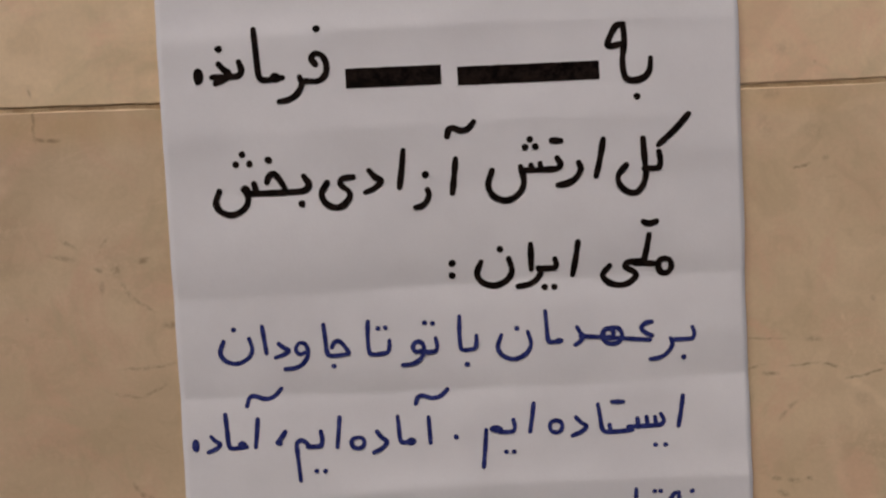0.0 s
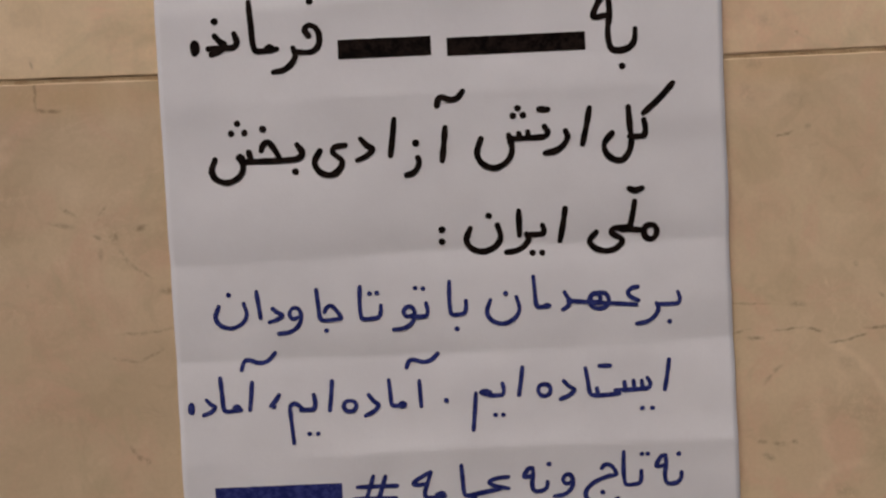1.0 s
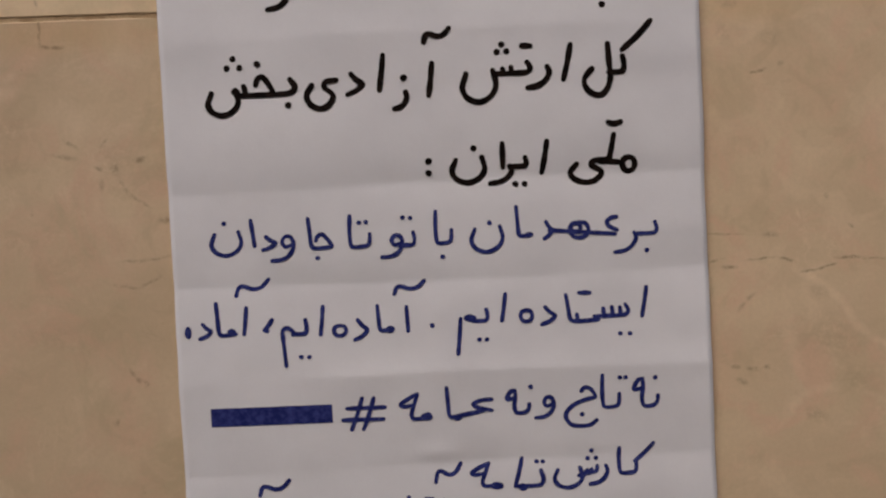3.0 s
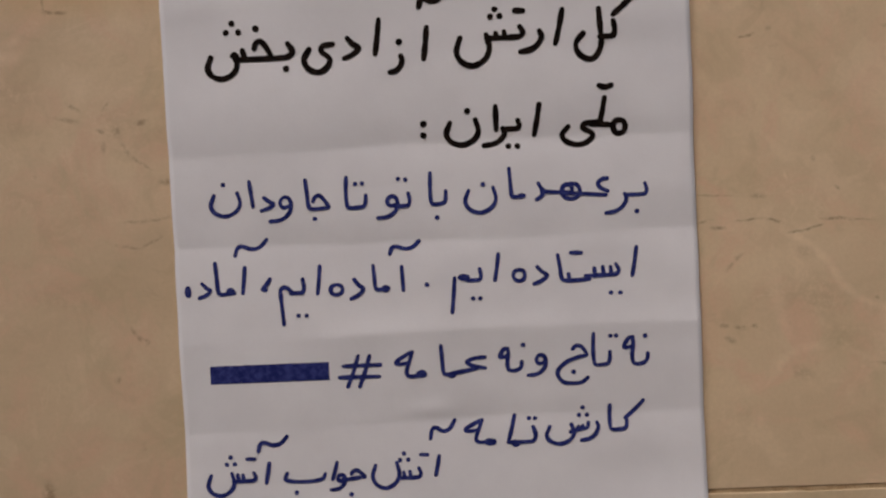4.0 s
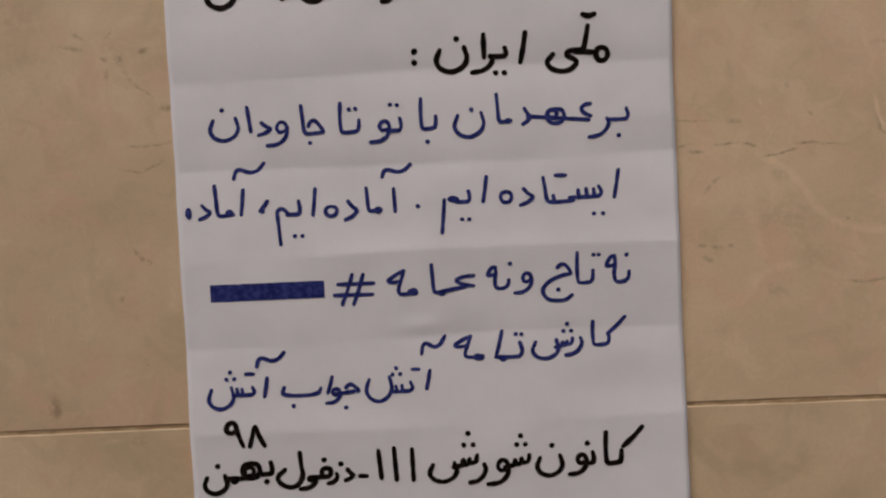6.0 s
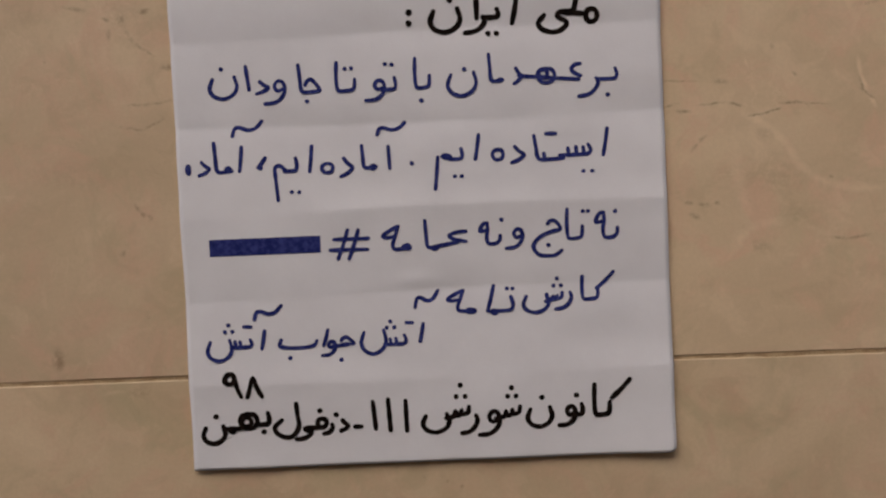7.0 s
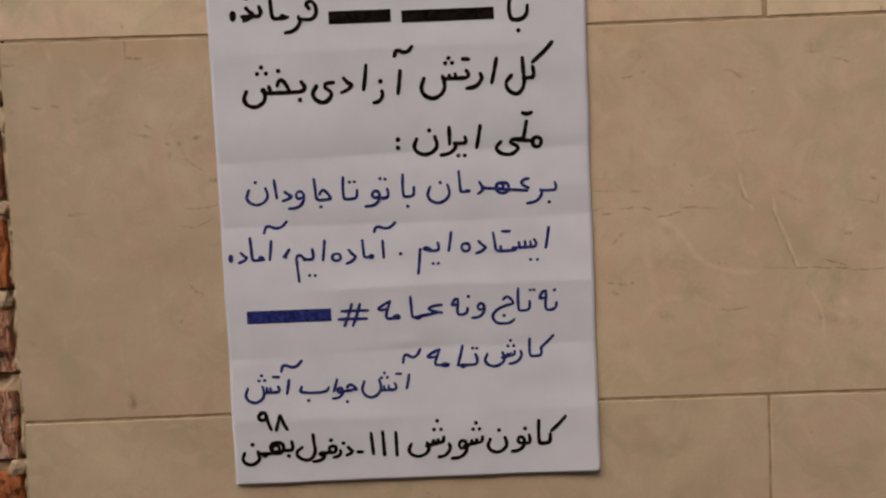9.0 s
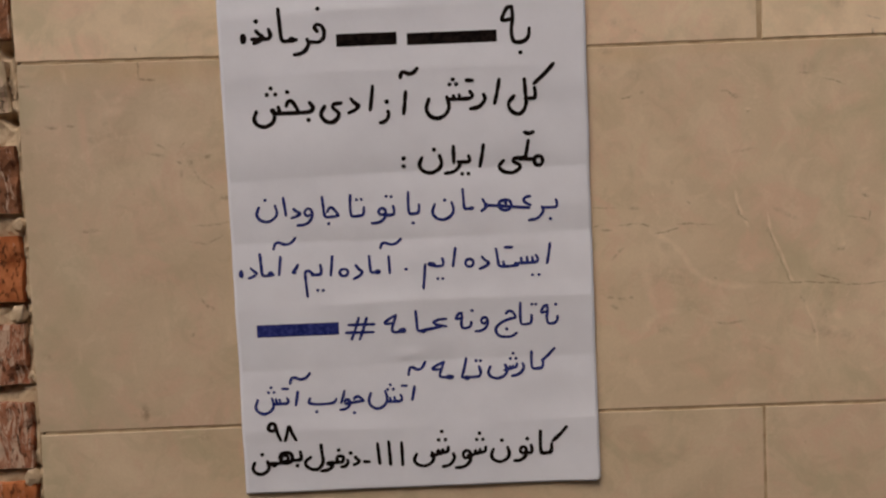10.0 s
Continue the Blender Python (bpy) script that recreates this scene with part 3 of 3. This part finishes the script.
word(ink_black, 3.3, "be9 229.1 363.7 251.0 392.5; dot 243.3 355.4")
plain_bar(ink_black, 151.8, 365.0, 224.6, 374.6)
plain_bar(ink_black, 94.5, 365.9, 143.5, 376.0)
word(ink_black, 3.3, "dot 80.8 396.8; fe 71.4 370.1 85.3 384.2; re 60.0 360.8 72.0 372.8; ell 48.6 372.1 62.3 397.9; blob 55.3 370.7 61.8 375.2; tooth 26.4 374.5 41.5 381.8; dal 28.0 371.4 35.0 381.1; dot 30.3 388.7; blob 16.8 371.1 22.0 379.3")
word(ink_black, 3.3, "rbar 253.4 330.2 269.5 345.5; tooth 245.8 318.4 254.3 326.8; lam 232.2 306.3 246.8 333.8")
word(ink_black, 3.3, "rbar 220.9 315.6 225.2 334.4; re 201.1 311.8 213.1 322.9; tooth 182.6 320.1 202.8 325.7; bar 192.3 320.1 192.7 323.4; bar 187.6 320.3 188.1 322.6; bowl 165.2 305.4 183.7 322.1; dash 198.7 334.8 203.3 334.5; dots3 184.8 332.1 190.2 335.9")
word(ink_black, 3.3, "madde 145.0 339.2 159.0 346.1; rbar 146.6 310.2 148.9 327.6; re 127.4 303.6 134.4 312.4; dot 133.0 320.2; rbar 119.5 314.3 122.2 333.2; dal 101.8 312.6 110.0 323.7; ye 79.3 305.5 95.9 320.8")
word(ink_black, 3.3, "tooth 41.3 314.4 73.0 322.2; hump 51.4 314.9 60.8 324.2; dot 52.8 331.3; dot 69.0 308.1; bar 44.8 315.3 45.8 319.4; blob 37.7 314.7 42.9 318.5; bowl 24.7 304.1 41.4 317.3; dots3 36.0 329.7 43.0 334.7")
word(ink_black, 3.3, "loop 251.7 264.0 258.5 271.6; rbar 244.1 269.8 247.2 284.3; dash 239.2 270.0 252.0 268.9; ye 222.9 258.8 242.5 270.9; smile 244.4 290.0 251.2 291.1")
word(ink_black, 3.3, "rbar 207.1 265.2 210.4 282.1; tooth 190.3 269.1 198.8 273.8; re 178.5 260.4 190.5 269.5; dots2 192.3 259.5 197.4 259.3; bar 185.8 268.9 185.8 282.1; bowl 157.6 261.5 175.7 275.0; dot 169.9 280.1; dot 144.9 273.9; dot 144.6 267.5")
word(ink_blue, 2.45, "tooth 257.9 229.2 269.1 235.4; re 245.8 219.4 257.5 230.0; dot 263.3 219.8")
word(ink_blue, 2.45, "ein 241.3 231.8 247.1 239.0; bar 210.0 229.6 246.0 233.1; loop 221.2 228.3 231.5 237.0; loop 221.8 231.3 227.1 236.3; dal 207.1 228.7 211.2 237.8; ell 192.0 230.7 200.0 246.9; blob 196.2 229.7 200.5 232.4; bowl 166.7 222.8 184.0 236.6; dot 177.0 238.6")
word(ink_blue, 2.45, "ellhook 147.0 228.6 155.8 246.3; dot 150.4 220.9")
word(ink_blue, 2.45, "tooth 126.7 228.3 135.2 235.4; vav 116.8 222.1 128.6 234.0; dots2 129.1 243.7 133.2 243.2")
word(ink_blue, 2.45, "ellhook 99.3 228.5 110.5 245.7; dots2 104.8 241.9 108.7 242.0")
word(ink_blue, 2.45, "ell 76.6 228.7 88.6 245.1; hump 80.5 229.1 89.3 236.2; dot 81.1 223.1")
word(ink_blue, 2.45, "vav 55.8 222.7 68.2 236.1; dal 51.0 229.0 58.0 236.1; bar 44.8 231.4 46.4 245.7; bowl 22.4 226.8 39.1 239.5; dot 30.0 244.5")
word(ink_blue, 2.45, "rbar 259.4 183.6 262.2 199.5; tooth 232.9 184.4 251.9 190.3; bar 247.3 184.7 247.7 188.9; bar 242.9 184.3 243.3 189.1; bar 238.1 184.0 238.5 188.4; ell 217.6 182.1 235.2 196.9; bar 223.3 182.5 223.8 185.8; dash 225.0 197.8 230.9 197.6; dots2 247.0 174.3 252.3 174.1; dal 203.8 181.1 211.2 190.6; loop 192.1 183.1 198.6 189.4")
word(ink_blue, 2.45, "rbar 181.7 184.3 184.1 198.8; tooth 165.9 184.6 173.8 190.7; blob 160.3 184.5 167.9 188.1; rbar 156.7 166.8 158.8 186.2; dots2 168.8 174.2 172.9 174.1; dot 143.0 183.1")
word(ink_blue, 2.45, "madde 122.6 201.4 139.4 208.1; bar 129.0 180.7 129.5 194.1; ell 112.8 181.6 121.1 195.2; blob 116.9 180.0 122.2 183.8; dal 99.8 177.0 106.8 187.8; loop 88.3 179.6 95.0 185.3")
word(ink_blue, 2.45, "rbar 80.8 180.7 82.5 196.0; tooth 65.4 181.5 73.1 189.2; hump 59.7 181.2 66.7 185.0; bar 59.6 164.0 61.0 182.2; dots2 69.5 168.7 74.0 168.5; rbar 49.7 184.4 54.0 189.9; dot 51.1 184.1")
word(ink_blue, 2.45, "madde 34.7 204.1 52.9 212.5; rbar 38.3 182.6 39.9 197.1; ell 23.1 182.4 33.6 200.2; blob 28.9 181.7 33.9 185.8; dal 13.5 180.9 19.8 188.9; blob 4.9 181.3 9.1 187.8")
word(ink_blue, 2.45, "be9 252.9 133.2 266.4 148.6; dot 265.2 149.1")
word(ink_blue, 2.45, "ellhook 235.6 133.6 245.0 151.5; dots2 245.6 149.9 248.7 149.8; jim 215.2 123.6 232.2 144.9; dot 224.1 130.1")
word(ink_blue, 2.45, "vav 198.2 129.2 208.7 140.6; be9 182.4 132.2 194.9 145.0; dot 195.9 146.7")
word(ink_blue, 2.45, "ein 163.0 134.4 174.1 140.6; rbar 154.5 131.9 169.4 134.4; ell 149.3 131.6 156.9 148.1; blob 152.4 129.5 157.6 132.5; be9flat 123.6 131.4 139.5 145.2; blob 134.4 130.5 141.0 134.6")
word(ink_blue, 2.45, "rbar 95.7 127.0 102.1 144.3; rbar 102.3 126.7 108.6 144.1; rbar 93.5 138.8 114.6 138.7; rbar 91.2 132.4 113.9 132.1")
plain_bar(ink_blue, 17.4, 131.3, 85.4, 141.6)
word(ink_blue, 2.45, "rbar 252.6 102.6 263.0 112.2; ellhook 243.6 96.2 253.3 110.1; re 227.3 90.7 237.1 100.7; sin 221.2 95.7 231.5 100.6; bowl 207.5 89.3 223.1 100.0; dots3 226.3 105.1 230.9 109.4")
word(ink_blue, 2.45, "dots2 197.8 104.6 201.2 104.4; tooth 186.4 91.2 201.2 99.5; blob 186.9 88.6 192.4 92.4; rbar 185.4 91.2 189.6 106.6; be9flat 161.4 91.9 177.7 104.3; blob 171.6 89.9 178.9 93.7")
word(ink_blue, 2.45, "madde 141.2 95.1 155.5 105.2; rbar 143.5 74.5 145.7 85.2; tooth 122.3 73.4 134.9 78.7; bar 125.1 73.9 125.7 76.7; bar 128.7 73.8 129.1 76.9; bowl 107.4 68.1 122.6 82.3; dash 135.3 86.3 139.1 86.1; dots3 123.3 83.7 128.0 87.4")
word(ink_blue, 2.45, "hump 95.3 74.6 102.9 78.8; dash 88.9 73.3 100.0 74.6; vav 83.3 68.2 91.6 76.5; dot 94.8 65.1; rbar 84.4 74.2 87.3 83.8; dish 57.1 73.5 80.3 78.6; dot 63.6 67.4")
word(ink_blue, 2.45, "madde 42.6 91.9 59.3 99.8; rbar 46.5 73.7 48.5 84.7; tooth 27.7 75.2 40.5 79.7; bar 30.2 75.7 30.7 78.9; bar 33.2 75.2 33.8 78.7; bowl 13.3 67.5 28.1 79.9; dash 35.8 87.7 40.3 87.5; dots3 24.2 85.0 28.9 89.0")
word(ink_black, 3.0, "nine 23.0 44.9 32.7 58.8; caret 36.5 44.6 45.4 56.0")
word(ink_black, 3.0, "rbar 259.0 34.9 270.5 46.3; ellhook 248.5 25.0 257.9 43.5; tooth 234.3 25.7 241.3 32.0; vav 226.6 19.3 237.0 30.8; dot 237.8 37.6; bowl 207.4 19.3 222.4 30.8; dot 216.5 37.0")
word(ink_black, 3.0, "sin 188.0 25.3 202.9 32.0; vav 177.6 15.4 190.5 29.6; dots3 195.6 38.6 200.7 43.7; re 167.1 16.9 176.5 27.6; sin 157.4 26.6 171.6 33.2; bowl 143.1 18.2 159.2 29.3; dots3 164.0 39.6 169.5 46.6")
word(ink_black, 3.0, "bar 132.9 19.9 133.2 38.4; bar 122.2 20.6 123.1 39.6; bar 112.8 21.7 114.1 38.6; dash 101.3 23.7 105.5 23.5")
word(ink_black, 3.0, "dal 92.7 21.5 97.2 27.8; dot 90.2 31.5; re 82.1 20.1 87.7 25.7; dot 80.2 34.4; loop 78.5 24.1 84.0 29.4; dash 71.4 24.2 79.7 23.9; blob 69.3 21.4 75.2 25.5; re 65.3 17.3 74.7 23.5; lam 52.1 18.8 67.1 39.3")
word(ink_black, 3.0, "tooth 41.0 27.4 49.0 34.4; loop 31.3 25.1 41.7 34.4; loop 32.3 25.8 38.1 32.0; blob 33.2 24.7 40.1 28.1; dot 45.5 22.8; dash 22.7 25.6 32.5 25.2; blob 23.4 22.3 29.0 26.9; bowl 8.3 16.9 21.8 27.3; dot 16.5 33.2")

# ---- the stone-clad wall, in slabs of 60 by 30 cm laid in half bond ----
EDGE, JOINT_Z = -0.3170, 1.2002
SLAB_W, SLAB_H, GAP, THICK = 0.6070, 0.3025, 0.0023, 0.02
wall_stone = tagged(new("wall_stone", mesh_of(box(EDGE + 0.004, 0.00055, 0.0, 3.1, 0.24, 3.0), "wall_stone", grout)), "wall clad with smooth beige limestone slabs and thin brown joints", "wall", kind="structure")


def settle(course, x):
    """The beds are not quite level: the upper one climbs towards the brick, the lower one sags at its far end."""
    if course > 0:
        return -0.0006 - 0.0105 * min(0.0, x - 0.14)
    return -0.007 * max(0.0, x - 0.15) if course == 0 else 0.0


def slab(x0, z0, x1, z1, seed, course):
    """A sawn slab: arrises worn, edges not quite true."""
    bm = bmesh.new()
    nx, nz, c = max(2, int((x1 - x0) / 0.012)), 12, 0.0007
    us = [0.0, c] + [c + (x1 - x0 - 2 * c) * i / nx for i in range(1, nx)] + [x1 - x0 - c, x1 - x0]
    vs = [0.0, c] + [c + (z1 - z0 - 2 * c) * i / nz for i in range(1, nz)] + [z1 - z0 - c, z1 - z0]
    grid = []
    for j, v in enumerate(vs):
        row = []
        for i, u in enumerate(us):
            rim = i in (0, len(us) - 1) or j in (0, len(vs) - 1)
            p = Vector((x0 + u, 0.0, z0 + v))
            p.z += settle(course, p.x) * (1 - v / (z1 - z0)) + settle(course + 1, p.x) * v / (z1 - z0)
            w = noise.noise(Vector((p.x * 45, seed, p.z * 45)))
            chip = max(0.0, noise.noise(Vector((p.x * 160, seed + 3, p.z * 160))) - 0.25)
            p.y = 0.00025 * noise.noise(Vector((p.x * 9, seed, p.z * 9)))
            if rim:
                p.y += 0.00035 + 0.002 * chip
                p.x += 0.0004 * w * (1 if 0 < i < len(us) - 1 else 0) + 0.0005 * w
                if i == 0 and x0 == EDGE:
                    p.x += 0.0009 * w - 0.0012 * chip
                p.z += 0.0004 * w - 0.0008 * chip * (1 if j else -1)
            row.append(bm.verts.new(p))
        grid.append(row)
    for j in range(len(vs) - 1):
        for i in range(len(us) - 1):
            bm.faces.new((grid[j][i], grid[j][i + 1], grid[j + 1][i + 1], grid[j + 1][i]))
    rim = grid[0] + [r[-1] for r in grid[1:]] + grid[-1][-2::-1] + [r[0] for r in grid[-2:0:-1]]
    back = [bm.verts.new((v.co.x, THICK, v.co.z)) for v in rim]
    for k in range(len(rim)):
        m = (k + 1) % len(rim)
        bm.faces.new((rim[k], back[k], back[m], rim[m]))
    return bm


# tone by course and half-widths from the edge; course 1 is raised further for the stronger light higher up
TONES_AND_LIGHT = {(0, 0): 1.07, (0, 1): 1.17, (1, 0): 1.31, (1, 2): 1.46, (-1, 0): 1.07, (-1, 2): 1.12}
count = 0
for course in range(-4, 6):
    z0 = JOINT_Z + course * SLAB_H
    z1 = min(z0 + SLAB_H, 3.0)
    x = (EDGE if course % 2 else EDGE - SLAB_W / 2) + {1: 0.002, -1: -0.001}.get(course, 0.0)
    while x < 3.0:
        a, b = (EDGE if x < EDGE + 0.01 else x), min(x + SLAB_W, 3.1)
        low = max(z0, 0.0)
        count += 1
        piece = part("slab", slab(a + ((GAP if course < 1 else GAP + 0.002) / 2 if a > EDGE else 0), low + GAP / 2, b - (GAP if course < 1 else GAP + 0.002) / 2, z1 - GAP / 2, count * 1.37, course), stone, wall_stone)
        tone = TONES_AND_LIGHT.get((course, round((a - EDGE) / SLAB_W * 2)), random.uniform(0.95, 1.1))
        piece.color = (tone, tone, tone * random.uniform(0.97, 1.0), 1)
        x += SLAB_W

# ---- the bare brick wall that the stone ends against ----
BRICK_Y, COURSE, BRICK_H = 0.0028, 0.0732, 0.0555
wall_brick = tagged(new("wall_brick", mesh_of(box(-1.92, 0.05, 0.0, EDGE - 0.002, 0.24, 3.0), "wall_brick", mortar)), "bare brick wall with rough pale mortar beside the stone cladding", "wall", kind="structure")


# heights of the raked hollows, with their depth, and of the thin open seams
HOLLOWS = ((1.519, 0.034), (1.4625, 0.032), (1.236, 0.007))
SEAMS = (1.311, 1.2415, 1.171, 1.103)


def mortar_bed(x0, x1, z0, z1, step):
    """The mortar face between and beside the bricks, lumpy, bulging out against the slabs."""
    bm = bmesh.new()
    nx, nz = round((x1 - x0) / step), int((z1 - z0) / 0.002)
    grid = []
    for j in range(nz + 1):
        row = []
        for i in range(nx + 1):
            x, z = x0 + (x1 - x0) * i / nx, z0 + (z1 - z0) * j / nz
            p = Vector((x, 0, z))
            y = 0.0085 + 0.0025 * noise.noise(p * 70) + 0.0016 * noise.noise(p * 210)
            near = max(0.0, 1 - (EDGE - x) / 0.0075) ** 0.6
            y -= 0.0070 * near * (0.85 + 0.4 * noise.noise(p * 55 + Vector((3, 0, 0))))
            # an open seam along the slabs, cracks across the strip, and raked hollows under some bricks
            y += 0.007 * max(0.0, 1 - abs(EDGE - 0.0006 - x) / 0.0014) * (0.7 + 0.6 * noise.noise(p * 40))
            y += 0.0035 * near * max(0.0, 1 - abs(noise.noise(Vector((x * 25, 0, z * 48 + 7)))) / 0.05)
            for low, deep in HOLLOWS:
                y += deep * min(1.0, max(0.0, 0.55 + 1.6 * noise.noise(Vector((x * 60, 2, z * 30))))) * max(0.0, 1 - abs(z - low) / 0.0070) * min(1.0, max(0.0, (EDGE - x - 0.003) / 0.004))
            for low in SEAMS:
                y += 0.007 * max(0.0, 1 - abs(z - low + 0.001) / 0.0022)
            row.append(bm.verts.new((x, max(0.0008, y), z)))
        grid.append(row)
    for j in range(nz):
        for i in range(nx):
            bm.faces.new((grid[j][i], grid[j][i + 1], grid[j + 1][i + 1], grid[j + 1][i]))
    return bm


BEDS = {-1: (1.5835, 1.5280), 0: (1.5100, 1.4690), 1: (1.4415, 1.3850), 2: (1.3660, 1.3110), 3: (1.2925, 1.2415), 4: (1.2265, 1.1710), 5: (1.1585, 1.1030)}
for x0, x1, step in ((-0.62, -0.40, 0.005), (-0.40, EDGE + 0.0005, 0.001)):
    part("mortar", mortar_bed(x0, x1, 0.9, 1.75, step), mortar, wall_brick, "lumpy pale lime mortar", smooth=True)
kinds = [brick_pale, brick_brown, brick_red, brick_limed, brick_limed, brick_red]
ENDS = (0.0103, 0.0077, 0.0082, 0.0089, 0.0080, 0.0074)
TOP = 1.5140
for k in range(-20, 20):
    top = BEDS[k][0] if k in BEDS else TOP - COURSE * k
    low = BEDS[k][1] if k in BEDS else max(top - BRICK_H, 0.0)
    end = EDGE - (ENDS[k] if 0 <= k < 6 else 0.0055)
    look_of = kinds[k] if 0 <= k < 6 else (brick_brown if k in (-1, 6) else brick_red)
    x, first = end, True
    while x > -1.9:
        length = min(0.098 if first and k % 2 else 0.205, x + 1.92)
        high = top - low
        chips = [(x - 0.004, low + high * 0.1, 0.014, 0.005), (x - 0.06, top, 0.02, 0.004)] if k % 3 == 0 else [(x, low + high * 0.6, 0.010, 0.003)]
        bm = rough_block(x - length, BRICK_Y, low, x, BRICK_Y + 0.09, top, 0.0042 if first and -1 <= k < 8 else 0.028, 0.0009 if first else 0.0014, k * 3.3 + x * 10, chips)
        part("brick", bm, look_of if first else random.choice(kinds), wall_brick, smooth=False)
        x -= length + 0.013
        first = False

# fragments of stone pressed into the mortar
for x, z, r, seed in ((-0.3310, 1.3010, 0.0080, 1.0), (-0.3245, 1.3750, 0.0070, 2.0), (-0.3285, 1.1625, 0.0085, 3.0)):
    bm = bmesh.new()
    bmesh.ops.create_icosphere(bm, subdivisions=2, radius=1.0)
    for v in bm.verts:
        k = 1 + 0.35 * noise.noise(v.co * 1.3 + Vector((seed * 5, 0, 0)))
        v.co = Vector((x + v.co.x * r * 0.8 * k, 0.0055 + v.co.y * 0.005 * k, z + v.co.z * r * k))
    part("stone_fragment", bm, mortar, wall_brick, "pale stone fragment set in mortar")
